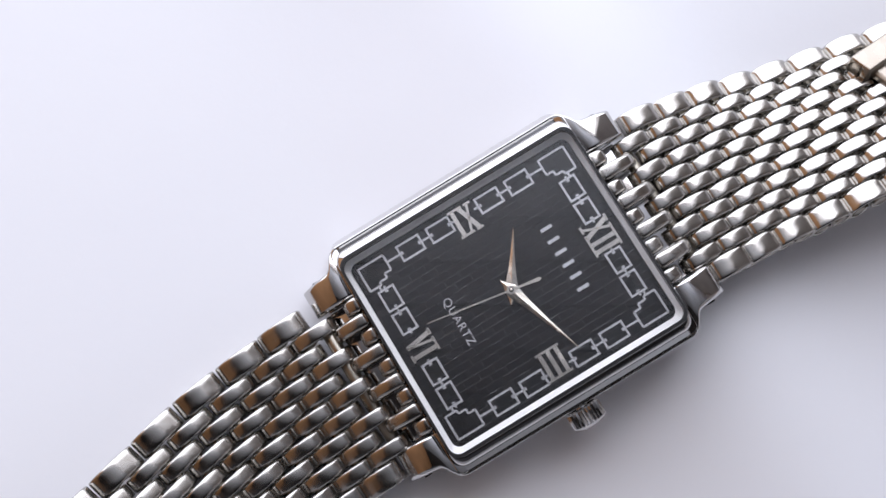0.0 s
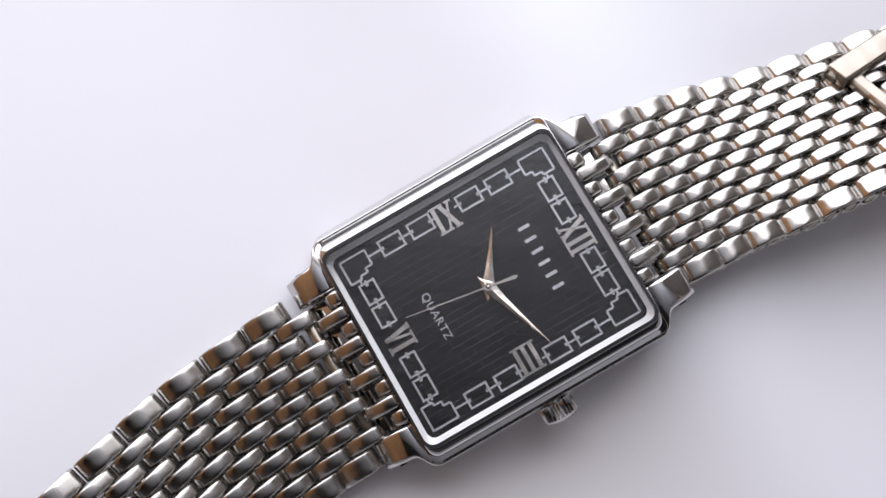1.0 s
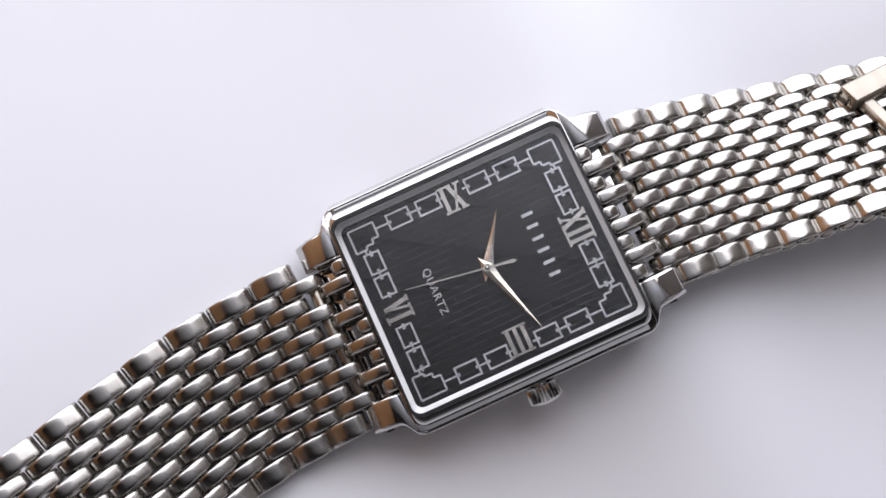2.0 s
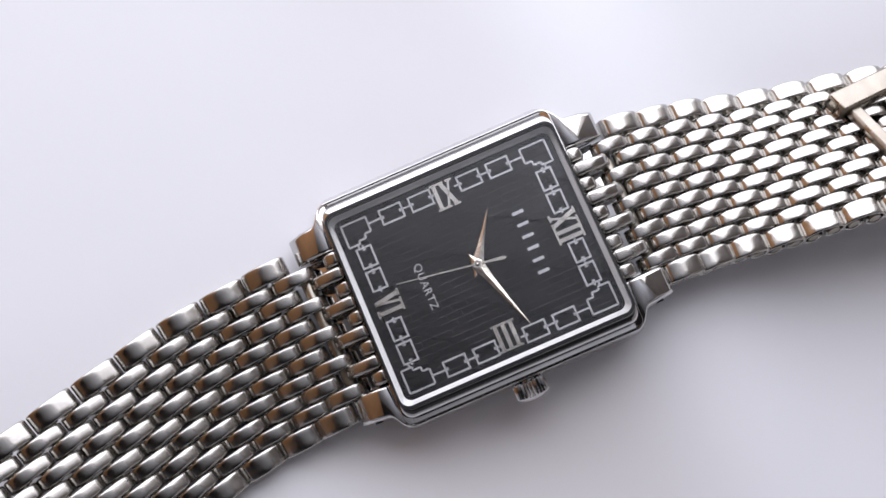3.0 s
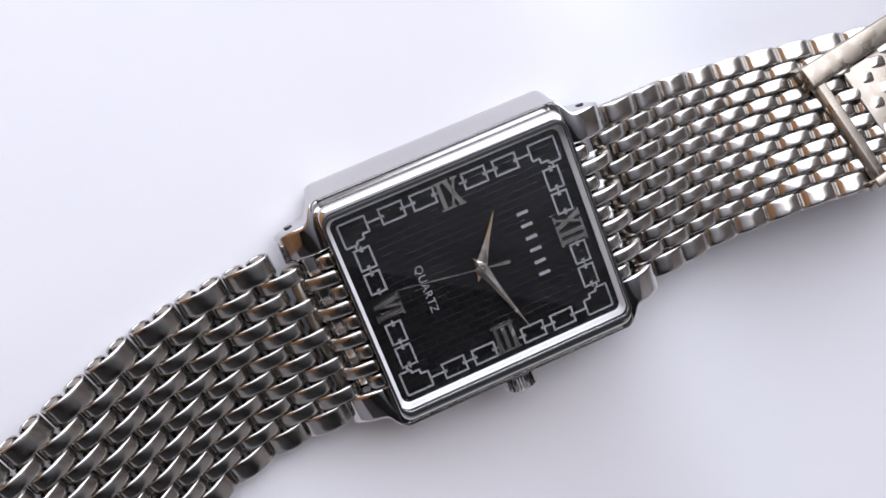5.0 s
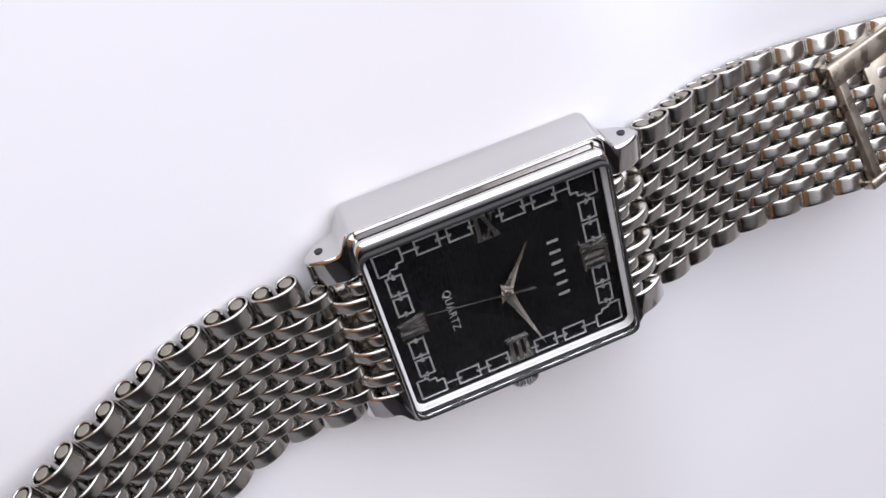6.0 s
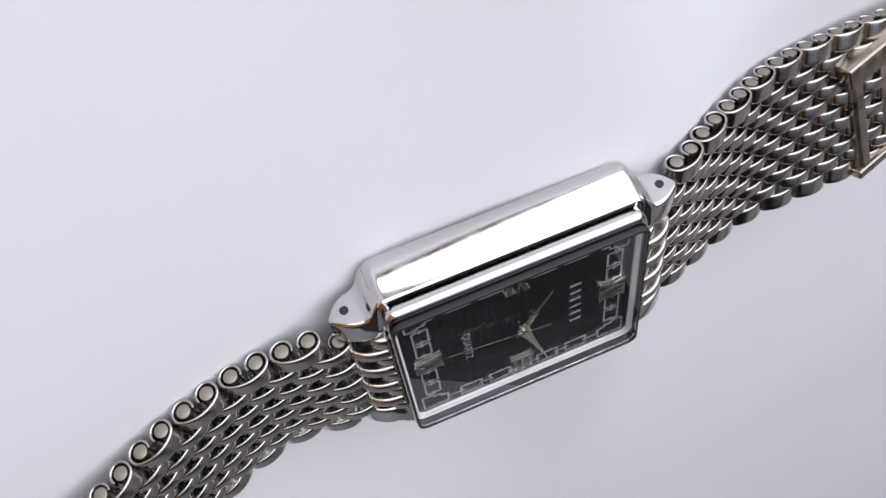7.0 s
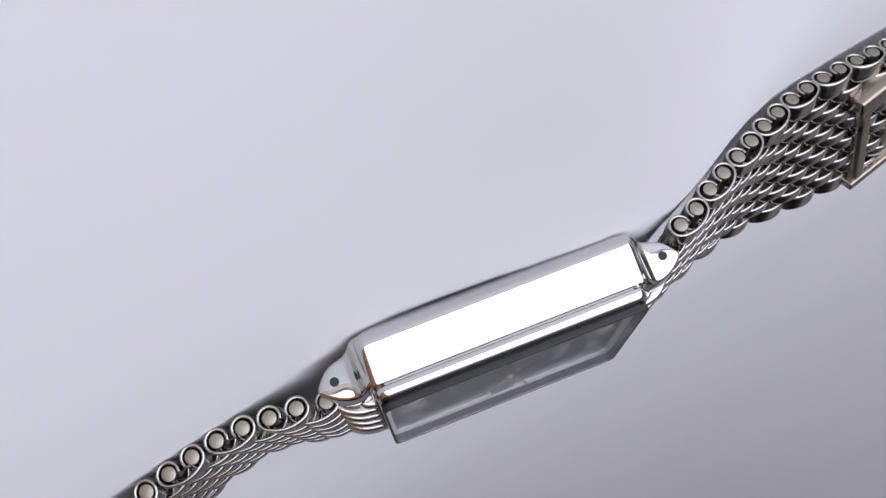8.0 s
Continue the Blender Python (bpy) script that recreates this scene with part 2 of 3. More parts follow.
for x in (X0 + 0.1, X1 - 0.1):
    for y in (Y0 + 0.1, WALL_Y - 0.1):
        bm = bmesh.new()
        box(bm, x - 0.03, x + 0.03, y - 0.03, y + 0.03, FLOOR_Z, -0.0315, 0.003)
        part("leg", bm, WOOD, table)

# large white sheet: bulged under the wristwatch, rising far behind to fill the camera's view
SHEET_TURN = Matrix.Rotation(radians(-40), 4, "Z")


def sheet_height(a, v):
    """Height of the sheet, shaped to the camera's low view: a slow rise far behind, and a swell, lift and ripple that
    close the shadowed gap under case and strap.
    """
    p = SHEET_TURN @ Vector((a, v, 0))
    wide = 0.0120 if p.x < 0.0208 else 0.0115
    swell = 0.0069 * math.exp(-((p.x - 0.0208) / wide) ** 2 / 2 - (p.y / 0.05) ** 2 / 2)
    lift = 0.0007 * (1 + math.tanh((p.y - 0.002) / 0.008)) * (1 + 0.6 * max(0.0, math.tanh((p.x - 0.042) / 0.008)))
    out = p.y - 0.0156
    ripple = 0.0014 * math.exp(-((p.x - 0.0016) / 0.0075) ** 2 / 2 - (out / (0.0034 if out < 0 else 0.012)) ** 2 / 2)
    return 0.275 * max(0.0, (a - 0.12) / 0.78) ** 2 + swell + lift + ripple


AS = [-0.076 + 0.004 * k for k in range(50)] + [0.124 + 0.0393 * k for k in range(1, 21)]
bm = bmesh.new()
top, low = [], []
for a in AS:
    k = (a + 0.076) / 0.03944
    v0 = -0.6 if k > 9 else -0.14 - 0.05 * max(0, k - 3)
    vs = [v0 + (-0.12 - v0) * j / 4 for j in range(4)] + [-0.12 + 0.005 * j for j in range(49)] + [0.12 + 0.065 * j for j in range(1, 5)]
    top.append([bm.verts.new((a, v, sheet_height(a, v))) for v in vs])
    low.append([bm.verts.new((a, v, sheet_height(a, v) - 0.0012)) for v in vs])
for k in range(len(AS) - 1):
    for j in range(len(top[0]) - 1):
        bm.faces.new((top[k][j], top[k + 1][j], top[k + 1][j + 1], top[k][j + 1]))
        bm.faces.new((low[k][j + 1], low[k + 1][j + 1], low[k + 1][j], low[k][j]))
    for j in (0, -1):
        bm.faces.new((top[k][j], low[k][j], low[k + 1][j], top[k + 1][j]))
for k in (0, -1):
    for j in range(len(top[0]) - 1):
        bm.faces.new((top[k][j], top[k][j + 1], low[k][j + 1], low[k][j]))
sheet = new("backdrop", mesh_of(bm, PAPER, True))
sheet.matrix_world = SHEET_TURN
tagged(sheet, "large smooth white sheet lying under the wristwatch", "sheet", kind="structure")

# ---------------------------------------------------------------- the wristwatch
watch = new("wristwatch")
watch.matrix_world = WATCH
watch.empty_display_size = 0.01
tagged(watch, "silver steel wristwatch with black dial and link bracelet, lying open", "wristwatch")

# case: drafted flanks, a stepped rim, a flat back
bm = bmesh.new()
loft(bm, [(12.5, 13.4, 3.0, -8.1), (16.0, 15.8, 2.6, -8.0), (18.2, 17.8, 1.9, -7.75), (19.1, 19.0, 1.8, -7.1), (19.38, 19.65, 1.7, -6.65), (19.46, 20.05, 1.6, -6.1), (19.48, 20.2, 1.6, -5.5), (19.5, 19.98, 1.55, -4.55), (19.52, 19.32, 1.5, -2.6),
          (19.54, 18.6, 1.45, -0.5), (19.52, 18.54, 1.45, -0.25), (19.47, 18.46, 1.4, -0.12), (19.4, 18.36, 1.4, -0.1), (19.34, 18.28, 1.4, -0.2), (19.28, 18.2, 1.4, -0.5), (19.2, 18.08, 1.4, -1.0), (18.8, 16.8, 1.0, -1.1)], n=8)
for v in bm.verts:                                   # the crown side stands nearly upright
    if v.co.y < -18.6 and v.co.z < -0.5:
        v.co.y = -18.6 + 0.3 * (v.co.y + 18.6)
case = part("case", units(bm), STEEL, watch, "polished steel watch case with straight flanks")

bm = bmesh.new()
rim = [(16.9, -1.05), (17.24, -0.9), (17.3, 0.0), (17.32, 0.5), (17.32, 0.8), (17.26, 1.1), (17.13, 1.36), (16.95, 1.56),
       (16.75, 1.7), (16.52, 1.78), (16.3, 1.84), (16.1, 1.88), (16.02, 1.87), (15.97, 1.8), (15.95, 1.2)]
loft(bm, [(18.95 + 0.11 * (y - 15.98), y, 1.9 - 0.2 * (y - 15.98), z) for y, z in rim], cap_first=False, cap_last=False, n=8)
part("bezel", units(bm), STEEL, watch, "polished steel bezel with a fine groove")

bm = bmesh.new()
loft(bm, [(18.93, 15.96, 1.6, 1.7), (18.74, 15.62, 1.5, 0.55)], cap_first=False, cap_last=False, n=8)
part("dial_wall", units(bm), GASKET, watch, "glossy dark wall between crystal and dial")
bm = bmesh.new()
loft(bm, [(18.76, 15.64, 1.5, 0.57), (18.66, 15.52, 1.45, 0.46), (18.14, 14.92, 1.3, 0.36), (18.05, 14.82, 1.25, 0.27), (18.03, 14.8, 1.25, -0.1)], cap_first=False, cap_last=False, n=8)
part("dial_ring", units(bm), RING_SATIN, watch, "fine pale inner ring round the dial")

bm = bmesh.new()
loft(bm, [(18.93, 15.96, 1.6, 2.2), (18.93, 15.96, 1.6, 2.8), (18.84, 15.86, 1.55, 2.96), (18.60, 15.5, 1.5, 2.985), (18.58, 15.48, 1.5, 2.965), (18.62, 15.52, 1.5, 1.75), (18.9, 15.92, 1.6, 1.7)], cap_first=False, cap_last=False, n=8)
part("gasket", units(bm), RUBBER, watch, "thin black gasket round the crystal")
bm = bmesh.new()
loft(bm, [(18.61, 15.51, 1.5, 1.8), (18.61, 15.51, 1.5, 2.96)], n=8)
crystal = part("crystal", units(bm), GLASS, watch, "flat clear watch crystal")
crystal.visible_shadow = False

# dial with printed chain border
bm = bmesh.new()
loft(bm, [(18.15, 14.92, 1.3, -0.45), (18.15, 14.92, 1.3, -0.1)], n=6)
dial = part("dial", units(bm), GROOVE, watch, "black dial with stamped brick relief")

# the stamped relief: low bricks in running bond, each a little askew
random.seed(5)
bm = bmesh.new()
LONG, TALL = 2.5, 1.12
for row in range(-14, 15):
    for col in range(-9, 10):
        cx, cy = (col + 0.5 * (row % 2)) * LONG, row * TALL
        x0, x1 = max(cx - LONG / 2 + 0.021, -18.0), min(cx + LONG / 2 - 0.021, 18.0)
        y0, y1 = max(cy - TALL / 2 + 0.021, -14.78), min(cy + TALL / 2 - 0.021, 14.78)
        if x1 - x0 < 0.3 or y1 - y0 < 0.3:
            continue
        lean_x, lean_y = 0.004 + random.uniform(-0.012, 0.012), 0.006 + random.uniform(-0.014, 0.014)
        edge = 0.075
        rings = []
        for e, z in ((0.0, -0.1), (0.0, -0.034), (edge, -0.026)):
            rings.append([bm.verts.new((x, y, z + (lean_x * (x - cx) + lean_y * (y - cy) if e else 0))) for x, y in ((x0 + e, y0 + e), (x1 - e, y0 + e), (x1 - e, y1 - e), (x0 + e, y1 - e))])
        for a, b in zip(rings, rings[1:]):
            for k in range(4):
                bm.faces.new((a[k], a[(k + 1) % 4], b[(k + 1) % 4], b[k]))
        bm.faces.new(rings[-1])
part("relief", units(bm), DIAL, dial, "glossy black stamped brick relief", smooth=False)


def strokes(name, lines, width, z0, z1, mat, parent, label=""):
    """Flat strokes: (x0, y0, x1, y1) lines or with a width of their own."""
    bm = bmesh.new()
    for line in lines:
        (x0, y0, x1, y1), w = line[:4], (line[4] if len(line) > 4 else width) / 2
        d = Vector((x1 - x0, y1 - y0)).normalized()
        n = Vector((-d.y, d.x)) * w
        plate(bm, [(x0 + n.x, y0 + n.y), (x0 - n.x, y0 - n.y), (x1 - n.x, y1 - n.y), (x1 + n.x, y1 + n.y)], z0, z1)
    return part(name, units(bm), mat, parent, label, smooth=False)


LINE = 0.30


def chain_square(cx, cy, along_x):
    """One link of the border: a square with short ties, open where the ties cross."""
    a, b = (1.75, 1.15) if along_x else (1.15, 1.55)
    lines = [(cx - a, cy - b, cx + a, cy - b), (cx - a, cy + b, cx + a, cy + b), (cx - a, cy - b - LINE / 2, cx - a, cy + b + LINE / 2), (cx + a, cy - b - LINE / 2, cx + a, cy + b + LINE / 2)]
    for s in (-1, 1):
        if along_x:
            lines += [(cx + s * a, cy, cx + s * (a + 0.75), cy), (cx + s * (a - 0.35), cy - 0.25, cx + s * (a - 0.35), cy + 0.25), (cx + s * (a - 0.45), cy, cx + s * a, cy)]
        else:
            lines += [(cx, cy + s * b, cx, cy + s * (b + 0.45)), (cx - 0.25, cy + s * (b - 0.35), cx + 0.25, cy + s * (b - 0.35)), (cx, cy + s * (b - 0.45), cx, cy + s * b)]
    strokes("border_link", lines, LINE, 0.004, 0.05, PRINT, dial)


for sy in (1, -1):
    for cx in (4.05, 8.95, -4.05, -8.95):
        chain_square(cx, sy * 12.6, True)
for sx in (1, -1):
    for cy in (4.1, 7.9, -4.1, -7.9):
        chain_square(sx * 15.0, cy, False)
for sx in (1, -1):
    for sy in (1, -1):
        c = [(17.0, 13.8), (12.9, 13.8), (12.9, 11.4), (14.0, 11.4), (14.0, 10.7), (15.2, 10.7), (15.2, 10.2), (17.0, 10.2)]
        c = [(sx * x, sy * y) for x, y in c]
        lines = [(*c[k], *c[(k + 1) % len(c)]) for k in range(len(c))]
        lines += [(sx * 12.9, sy * 12.6, sx * 11.3, sy * 12.6), (sx * 15.6, sy * 10.2, sx * 15.6, sy * 9.5)]
        strokes("border_corner", lines, LINE, 0.004, 0.05, PRINT, dial)


def numeral(signs, cx, cy, height, width, turn=0):
    """A raised Roman numeral with serifs: its top points to +x, or, turned by 90, to +y."""
    bars, step = [], {"I": 1.0, "V": 2.0, "X": 2.0}
    total = sum(step[s] for s in signs)
    y, k = width / 2, width / total
    x0, x1 = -height / 2 + 0.17, height / 2 - 0.17
    for s in signs:
        w = step[s] * k
        m = y - w / 2
        if s == "I":
            bars += [(x0, m, x1, m, 0.62), (x0, m - 0.52 * k, x0, m + 0.52 * k, 0.34), (x1, m - 0.52 * k, x1, m + 0.52 * k, 0.34)]
        elif s == "V":
            bars += [(x1, y - 0.42 * k, x0, m, 0.66), (x1, y - w + 0.42 * k, x0, m, 0.36), (x1, y + 0.05, x1, y - 0.85 * k, 0.34), (x1, y - w + 0.85 * k, x1, y - w - 0.05, 0.34)]
        else:
            bars += [(x1, y - 0.42 * k, x0, y - w + 0.42 * k, 0.66), (x0, y - 0.42 * k, x1, y - w + 0.42 * k, 0.36)]
            for x in (x0, x1):
                bars += [(x, y + 0.05, x, y - 0.85 * k, 0.34), (x, y - w + 0.85 * k, x, y - w - 0.05, 0.34)]
        y -= w
    c, d = math.cos(radians(turn)), math.sin(radians(turn))
    bars = [(cx + c * a - d * b, cy + d * a + c * b, cx + c * e - d * f, cy + d * e + c * f, w) for a, b, e, f, w in bars]
    strokes("numeral", bars, 0.5, 0.004, 0.42, NUMERAL, dial, "raised silver Roman numeral")


numeral("XII", 14.7, 0.05, 4.25, 4.8)
numeral("VI", -14.75, -0.05, 4.25, 3.3)
numeral("IX", -0.3, 11.9, 4.3, 3.6, 90)
numeral("III", -0.25, -11.6, 4.3, 3.7, 90)


def lettering(text, size, x, y, parent):
    cu = bpy.data.curves.new("lettering", "FONT")
    cu.body, cu.size, cu.align_x, cu.align_y, cu.extrude, cu.resolution_u = text, size, "CENTER", "CENTER", 0.02, 3
    cu.space_character = 1.1
    tmp = bpy.data.objects.new("lettering", cu)
    scene.collection.objects.link(tmp)
    me = bpy.data.meshes.new_from_object(tmp.evaluated_get(bpy.context.evaluated_depsgraph_get()))
    bpy.data.objects.remove(tmp)
    bpy.data.curves.remove(cu)
    me.transform(Matrix.Diagonal((U, U, U, 1)) @ Matrix.Translation((x, y, 0.03)) @ Matrix.Rotation(radians(-90), 4, "Z"))
    me.materials.clear()
    me.materials.append(PRINT)
    ob = new("lettering", me)
    ob.parent = parent
    return tagged(ob, "small silver printed word")


lettering("QUARTZ", 1.75, -8.55, 0.15, dial)
bars = [(7.9, 4.95 - 1.95 * k, 9.7, 4.95 - 1.95 * k, 0.5) for k in range(6)]
strokes("maker_mark", bars, 1.0, 0.004, 0.05, PRINT, dial, "row of plain silver printed bars")


# pointers
def needle(name, angle, outline, z0, z1, label):
    """A pointer: outline as (distance along, half width), turned from +x by angle degrees towards +y."""
    bm = bmesh.new()
    ridge = 0.14 if name != "second_pointer" else 0.0
    turn = Matrix.Rotation(radians(angle), 4, "Z")
    top = [bm.verts.new((x, 0, z1 + ridge)) for x, w in outline]
    left = [bm.verts.new((x, w, z1)) for x, w in outline]
    right = [bm.verts.new((x, -w, z1)) for x, w in outline]
    lowl = [bm.verts.new((x, w, z0)) for x, w in outline]
    lowr = [bm.verts.new((x, -w, z0)) for x, w in outline]
    for k in range(len(outline) - 1):
        for a, b in ((top, left), (left, lowl), (lowl, lowr), (lowr, right), (right, top)):
            bm.faces.new((a[k], a[k + 1], b[k + 1], b[k]))
    for k in (0, -1):
        bm.faces.new((top[k], left[k], lowl[k], lowr[k], right[k]))
    bmesh.ops.transform(bm, matrix=turn, verts=bm.verts)
    return part(name, units(bm), NEEDLE, watch, label, smooth=False)


SHAPE = [(-2.1, 0.04), (-1.2, 0.30), (-0.5, 0.72), (0.0, 0.95), (0.6, 0.92)]
needle("hour_pointer", 56.6, SHAPE + [(1.4, 0.74), (2.8, 0.52), (5.0, 0.30), (8.9, 0.04)], 0.72, 0.85, "silver faceted dagger hour pointer")
needle("minute_pointer", -72.0, SHAPE + [(1.5, 0.76), (3.2, 0.54), (6.5, 0.32), (12.3, 0.04)], 1.0, 1.12, "silver faceted dagger minute pointer")
second = needle("second_pointer", 170.5, [(-4.5, 0.05), (-4.0, 0.30), (-3.4, 0.24), (-0.62, 0.13), (-0.4, 0.5), (0.0, 0.64), (0.4, 0.5), (0.62, 0.13), (6.0, 0.10), (12.6, 0.05)], 1.38, 1.46, "thin silver second pointer")
bm = bmesh.new()
cylinder(bm, 0.5, (0, 0, 0.05), (0, 0, 1.4), 20, 0.06)
post = part("centre_post", units(bm), NEEDLE, watch, "round silver centre post")
bm = bmesh.new()
cylinder(bm, 0.34, (0, 0, 1.4), (0, 0, 1.475), 20)
part("groove", units(bm), HOLE, post, "dark disc standing as the ring groove")
bm = bmesh.new()
cylinder(bm, 0.2, (0, 0, 1.4), (0, 0, 1.56), 16, 0.05)
part("pivot", units(bm), NEEDLE, post)

# lugs at the corners, each with a dark disc for the shade in its drilled hole
FACE = [(18.2, 18.7), (19.2, 18.5), (19.9, 17.7), (20.5, 16.7), (21.0, 16.15), (21.6, 15.95), (23.6, 15.75), (25.8, 15.4)]
TOP = [(18.2, -0.5), (19.4, -0.15), (20.4, 0.12), (21.4, 0.12), (22.6, -0.1), (23.8, -0.6), (24.9, -1.35), (25.9, -2.3)]
LOW = [(18.2, -7.0), (20.0, -6.8), (20.8, -6.2), (21.6, -5.75), (23.0, -5.4), (24.2, -4.8), (25.1, -3.9), (25.9, -2.8)]
for sx in (1, -1):
    for sy in (1, -1):
        bm = bmesh.new()
        rings = []
        for k, x in enumerate((18.2, 18.8, 19.4, 20.0, 20.3, 20.6, 20.9, 21.2, 21.6, 22.2, 22.9, 23.5, 24.1, 24.6, 25.1, 25.6, 25.8)):
            y0, y1, z0, z1 = 11.05, glide(x, FACE), glide(x, LOW), glide(x, TOP)
            if x > 25.7:
                y0, y1, z0, z1 = y0 + 0.15, y1 - 0.15, z0 + 0.2, z1 - 0.2
            ring = round_rect((y1 - y0) / 2, (z1 - z0) / 2, min(0.6, 0.42 * (z1 - z0)), 5)
            mid = (z0 + z1) / 2
            rings.append([bm.verts.new((sx * x, sy * ((y0 + y1) / 2 + a - (0.1 * (mid + b + 2.1) if a > 0 else 0)), mid + b)) for a, b in ring])
        for a, b in zip(rings, rings[1:]):
            for k in range(len(a)):
                j = (k + 1) % len(a)
                bm.faces.new((a[k], a[j], b[j], b[k]))
        bm.faces.new(rings[0])
        bm.faces.new(rings[-1])
        lug = part("lug", units(bm), STEEL, watch, "polished steel lug", True, 55)
        bm = bmesh.new()
        face = glide(23.4, FACE)
        cylinder(bm, 0.62, (sx * 23.4, sy * (face - 0.5), -3.0), (sx * 23.4, sy * (face + 0.22), -3.0), 18)
        part("pin_hole_disc", units(bm), HOLE, lug, "dark disc in place of the drilled hole")

# crown with a fluted rim
bm = bmesh.new()
rings = []
for y, r, dr in ((-17.3, 1.2, 0), (-18.9, 1.2, 0), (-18.9, 2.2, 0.0), (-19.2, 2.5, 0.12), (-21.2, 2.5, 0.12), (-21.5, 2.3, 0.04), (-21.75, 1.9, 0), (-21.95, 1.3, 0), (-22.05, 0.6, 0)):
    rings.append([bm.verts.new(((r + dr * (1 if k % 2 else -1)) * math.cos(k * math.pi / 28), y, -3.7 + (r + dr * (1 if k % 2 else -1)) * math.sin(k * math.pi / 28))) for k in range(56)])
for a, b in zip(rings, rings[1:]):
    for k in range(56):
        bm.faces.new((a[k], a[(k + 1) % 56], b[(k + 1) % 56], b[k]))
bm.faces.new(rings[-1])
part("crown", units(bm), STEEL, watch, "fluted steel crown")

# ---------------------------------------------------------------- bracelet
COLUMN, INNER = 2.43, 9
HALF = 14.25
PLATE_R, SHEET = 1.83, 0.44


def link_mesh(width, name):
    """A link: a plate over two pins whose ends curl round them, with softened edges."""
    h = 1.86
    outer, inner = [], []
    arc_n = 12
    lean = radians(30)
    for k in range(arc_n + 1):                       # left curl, from its free end to the plate
        a = radians(20) - (radians(290) - lean) * k / arc_n
        grow = 1.0 - 0.10 * (1 - k / arc_n)
        outer.append((-h + PLATE_R * grow * math.cos(a), PLATE_R * grow * math.sin(a)))
        inner.append((-h + (PLATE_R * grow - SHEET) * math.cos(a), (PLATE_R * grow - SHEET) * math.sin(a)))
    big, low = PLATE_R + h / math.sin(lean), -h / math.tan(lean)
    for k in range(1, 9):                            # arched plate
        a = lean * (1 - k / 8)
        outer.append((-big * math.sin(a), low + big * math.cos(a)))
        inner.append((-(big - SHEET) * math.sin(a), low + (big - SHEET) * math.cos(a)))
    outer += [(-x, z) for x, z in outer[:-1][::-1]]
    inner += [(-x, z) for x, z in inner[:-1][::-1]]
    bm = bmesh.new()
    mid = [((ox + ix) / 2, (oz + iz) / 2) for (ox, oz), (ix, iz) in zip(outer, inner)]
    sections = []
    rim = [(0.0, 0.25), (0.05, 0.62), (0.14, 0.9), (0.28, 1.0), (0.48, 1.0), (0.72, 1.0), (0.98, 1.0)]
    for y, f in [(-width / 2 + a, f) for a, f in rim] + [(width / 2 - a, f) for a, f in rim[::-1]]:
        o = [bm.verts.new((mx + (ox - mx) * f, y, mz + (oz - mz) * f)) for (ox, oz), (mx, mz) in zip(outer, mid)]
        i = [bm.verts.new((mx + (ix - mx) * f, y, mz + (iz - mz) * f)) for (ix, iz), (mx, mz) in zip(inner, mid)]
        sections.append((o, i))
    for o, i in sections:                            # crowned across, falling off at the sides
        for v in o + i:
            v.co.z -= 0.07 * max(0.0, 1 - (width / 2 - abs(v.co.y)) / 0.9) ** 2 * max(0.0, v.co.z / PLATE_R)
    n = len(outer)
    for (o0, i0), (o1, i1) in zip(sections, sections[1:]):
        for k in range(n - 1):
            bm.faces.new((o0[k], o0[k + 1], o1[k + 1], o1[k]))
            bm.faces.new((i0[k + 1], i0[k], i1[k], i1[k + 1]))
        bm.faces.new((o0[0], o1[0], i1[0], i0[0]))
        bm.faces.new((o1[-1], o0[-1], i0[-1], i1[-1]))
    for (o, i), flip in ((sections[0], 1), (sections[-1], -1)):
        for k in range(n - 1):
            bm.faces.new((o[k + 1], o[k], i[k], i[k + 1])[::flip])
    me = mesh_of(units(bm), LINK_STEEL, True, 70)
    me.name = name
    return me


INNER_LINK = link_mesh(COLUMN - 0.28, "inner_link")
OUTER_LINK = link_mesh(HALF - COLUMN * INNER / 2 - 0.14, "outer_link")
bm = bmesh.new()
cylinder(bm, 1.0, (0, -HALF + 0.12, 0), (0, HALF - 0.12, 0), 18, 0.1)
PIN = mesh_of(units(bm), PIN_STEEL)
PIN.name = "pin"


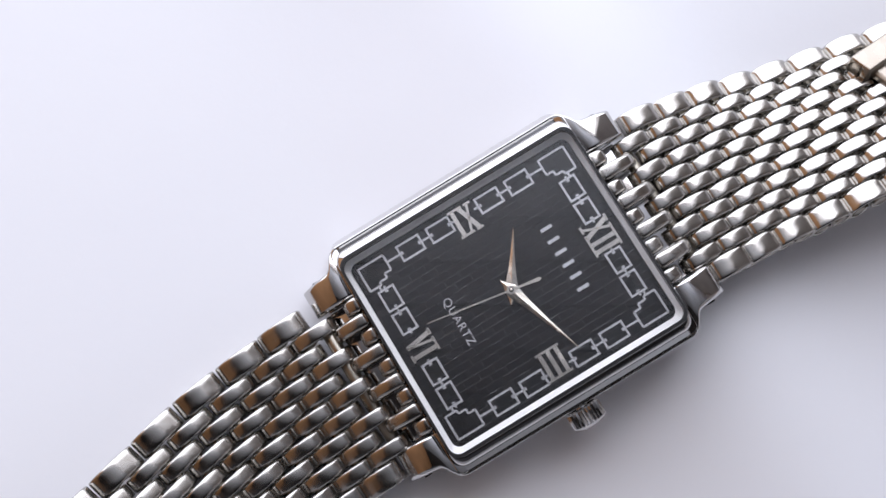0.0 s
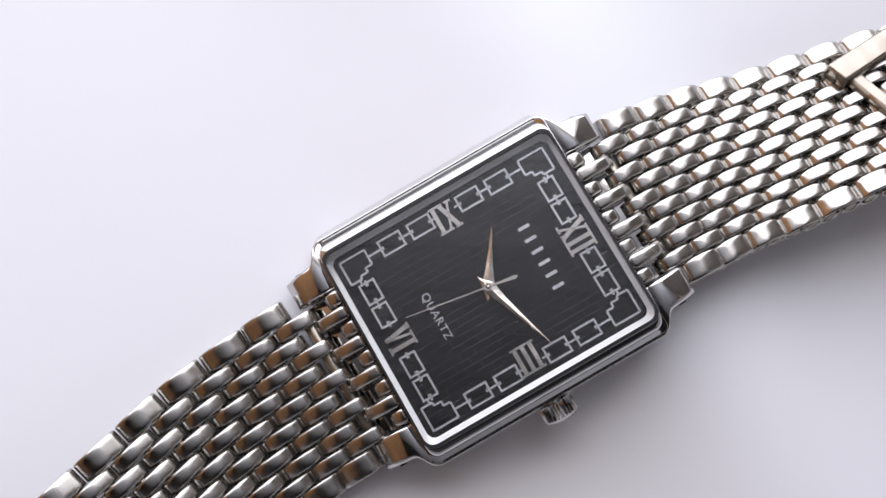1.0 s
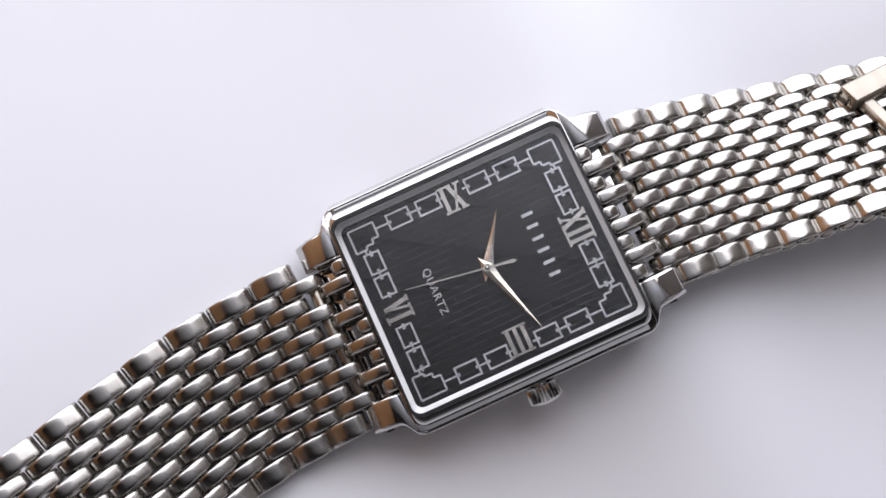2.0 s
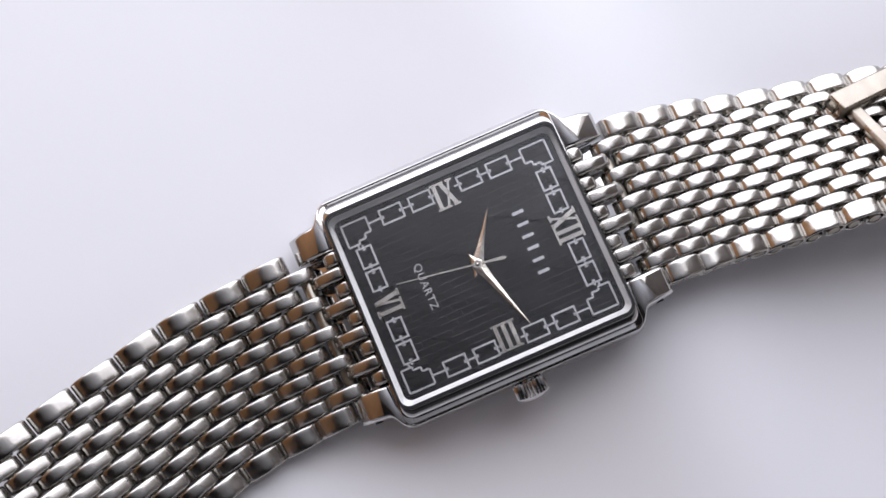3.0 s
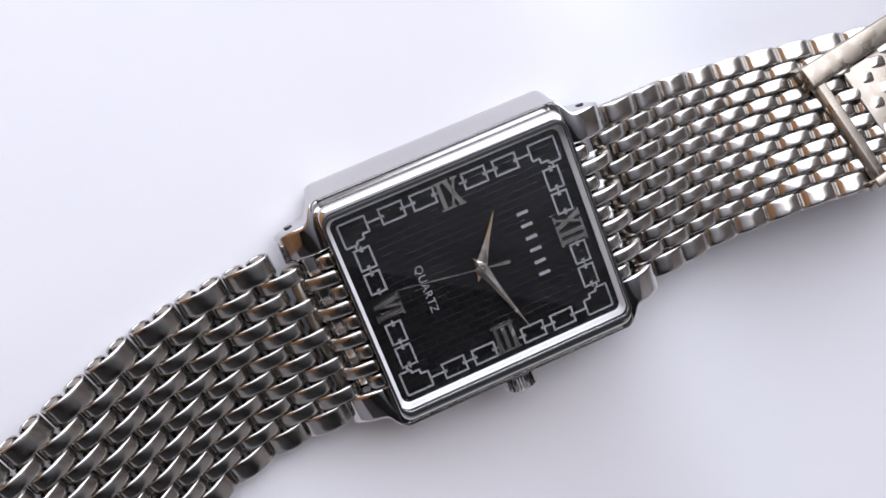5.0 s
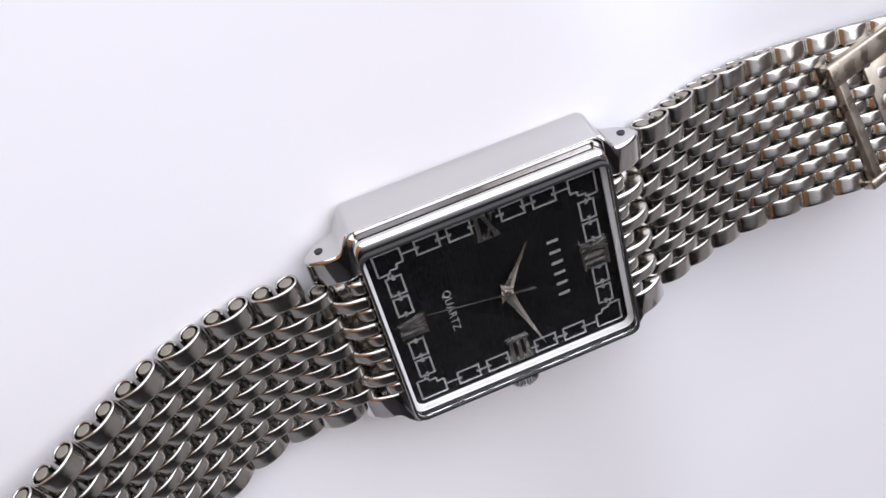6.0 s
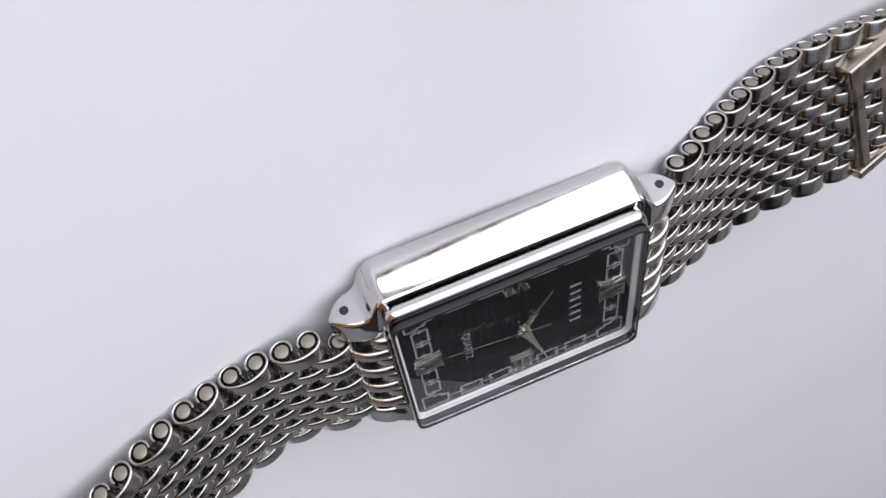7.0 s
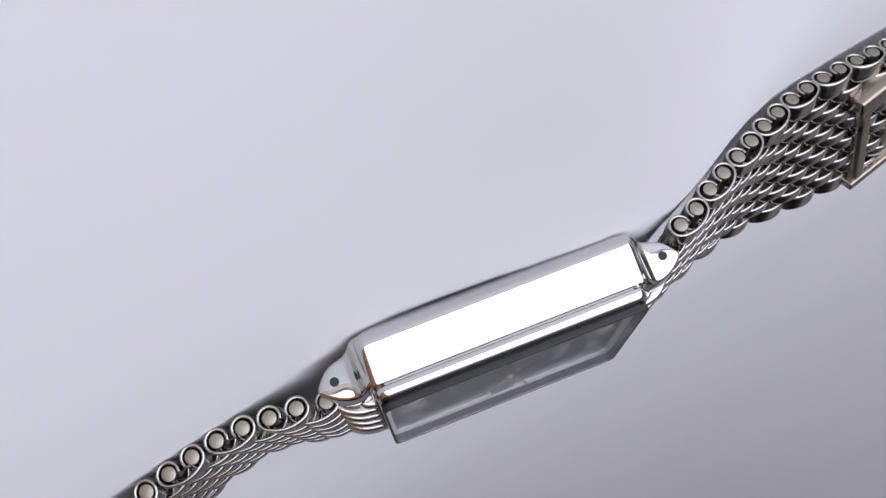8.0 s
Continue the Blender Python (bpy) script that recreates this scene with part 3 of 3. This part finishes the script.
def bracelet(side, first, pitch, count, y_knots, z_knots, skew_knots, roll_knots, label):
    """side: +1 towards twelve, -1 towards six. Pins are stepped along the strap's edge on the nine side; skew and roll turn them."""
    bm = bmesh.new()
    # added end block: hides the lit sheet behind the fins and nubs
    prism_y(bm, [(side * x, z) for x, z in [(18.9, -3.6), (24.2, -3.9), (24.0, -5.6), (18.9, -6.4)]][::side], -11.0, 11.0, 0.2)
    strap = part("strap", units(bm), STEEL, watch, label)
    fin = [(18.9, 1.1), (20.6, 1.1), (22.4, 0.8), (23.9, 0.0), (25.0, -1.2), (25.4, -2.5), (25.0, -3.8), (23.4, -4.6), (21.6, -4.2), (18.9, -4.2)]
    nub = [(18.9, 0.95), (20.2, 0.9), (21.3, 0.4), (21.8, -0.6), (21.8, -4.2), (18.9, -4.2)]
    for name, outline, half, count_across in (("fin", fin, 1.05, 4), ("nub", nub, 1.12, 5)):
        for k in range(count_across):
            y = ((count_across - 1) / 2 - k) * 2 * COLUMN
            bm = bmesh.new()
            cushion_y(bm, [(side * x, z) for x, z in outline][::side], y - half, y + half, 0.6)
            part(name, units(bm), LINK_STEEL, strap, "", True, 80)
    pins, x = [], first - pitch
    for k in range(count):
        here = lambda q: Vector((side * q, glide(q, y_knots), glide(q, z_knots)))
        c, d = here(x), (here(x + 0.5) - here(x - 0.5)).normalized()
        skew, roll = radians(glide(x, skew_knots)), radians(glide(x, roll_knots))
        across = Vector((side * math.sin(skew) * math.cos(roll), math.cos(skew) * math.cos(roll), math.sin(roll)))
        pins.append((c - across * HALF, across))
        x += pitch * abs(d.x)
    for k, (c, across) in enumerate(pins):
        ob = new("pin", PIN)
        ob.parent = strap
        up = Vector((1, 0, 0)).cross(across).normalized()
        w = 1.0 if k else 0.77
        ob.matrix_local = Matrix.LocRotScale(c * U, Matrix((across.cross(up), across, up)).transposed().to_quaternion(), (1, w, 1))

    def lay(mesh, k, offset):
        (c0, a0), (c1, a1) = pins[k], pins[k + 1]
        p0, p1 = c0 + a0 * offset, c1 + a1 * offset
        xa = (p1 - p0).normalized() * side
        ya = ((a0 + a1) / 2).normalized()
        za = xa.cross(ya).normalized()
        ya = za.cross(xa)
        ob = new("link", mesh)
        ob.parent = strap
        ob.matrix_local = Matrix.LocRotScale((p0 + p1) / 2 * U, Matrix((xa, ya, za)).transposed().to_quaternion(), None)

    edge = (HALF + COLUMN * INNER / 2) / 2
    for k in range(len(pins) - 1):
        if k % 2:
            lay(OUTER_LINK, k, edge)
            lay(OUTER_LINK, k, -edge)
        for j in range(INNER):
            if (j + k) % 2 == 0:
                lay(INNER_LINK, k, (4 - j) * COLUMN)
    return strap


bracelet(-1, 29.3, 3.72, 17, [(22, 14.05), (29.3, 13.75), (37, 13.2), (44.5, 12.3), (51.5, 10.8), (58.3, 8.65), (65, 6.6), (80, 1.5)],
         [(22, -2.0), (29.3, -2.05), (33, -2.2), (37, -2.3), (40.6, -2.0), (44.5, -1.2), (51.5, 0.6), (58.3, 3.0), (65, 5.6), (80, 12.0)],
         [(22, 0), (29.3, 2.5), (37, 5.5), (50, 8), (62, 11), (80, 15)], [(22, 0), (29.3, 3), (37, 5.5), (50, 7), (80, 7)], "flexible silver link strap half, free end")
bracelet(1, 28.75, 3.57, 23, [(22, 14.05), (28.75, 14.05), (35, 13.5), (41, 13.0), (47.3, 11.9), (57, 10.2), (64, 9.0), (75, 7.0), (95, 3.0)],
         [(22, -3.4), (25.5, -5.0), (28.75, -6.8), (31.85, -8.2), (35.1, -10.3), (41, -13.3), (47.3, -16.6), (52, -18.7), (57, -20.4), (64, -21.9), (75, -23.6), (95, -26.6)],
         [(22, 0), (28.75, 2), (38, 4), (95, 3)], [(22, 0), (28.75, -3.5), (36, -7), (45, -10.5), (52, -15), (60, -20), (75, -21), (95, -20)], "flexible silver link strap half with clasp")

# sliding clasp over the far end of the strap
bm = bmesh.new()
box(bm, 0, 24, 5.0, 9.2, -0.6, 2.6, 0.55, 3)
clasp = part("clasp", units(bm), CLASP_STEEL, watch, "brushed steel sliding clasp frame")
clasp_y = Vector((0.05, 0.93, -0.36)).normalized()
clasp_x = (Vector((1, -0.17, -0.2)) - clasp_y * clasp_y.dot(Vector((1, -0.17, -0.2)))).normalized()
clasp_turn = Matrix((clasp_x, clasp_y, clasp_x.cross(clasp_y))).transposed() @ Matrix.Rotation(radians(12), 3, "Z")
clasp.matrix_local = Matrix.LocRotScale((Vector((66.5, 4.0, -17.0)) - clasp_turn @ Vector((0.3, 8.6, 1.6))) * U, clasp_turn.to_quaternion(), None)
bm = bmesh.new()
prism_y(bm, [(1.4, 0.1), (4.2, 0.1), (4.2, 1.2), (3.6, 1.7), (2.0, 1.7), (1.4, 1.2)], -13.5, 5.05, 0.15)
part("cross_bar", units(bm), CLASP_STEEL, clasp, "slim brushed steel cross bar")
bm = bmesh.new()
box(bm, 0.6, 24, -15.2, -13.4, -0.8, 1.9, 0.4, 3)
part("side_bar", units(bm), CLASP_STEEL, clasp, "brushed steel side bar")
bm = bmesh.new()
box(bm, 9.0, 23.0, -13.3, 4.9, 0.2, 0.9, 0.3, 2)
part("fold_plate", units(bm), CLASP_STEEL, clasp, "folded steel plate inside the clasp")
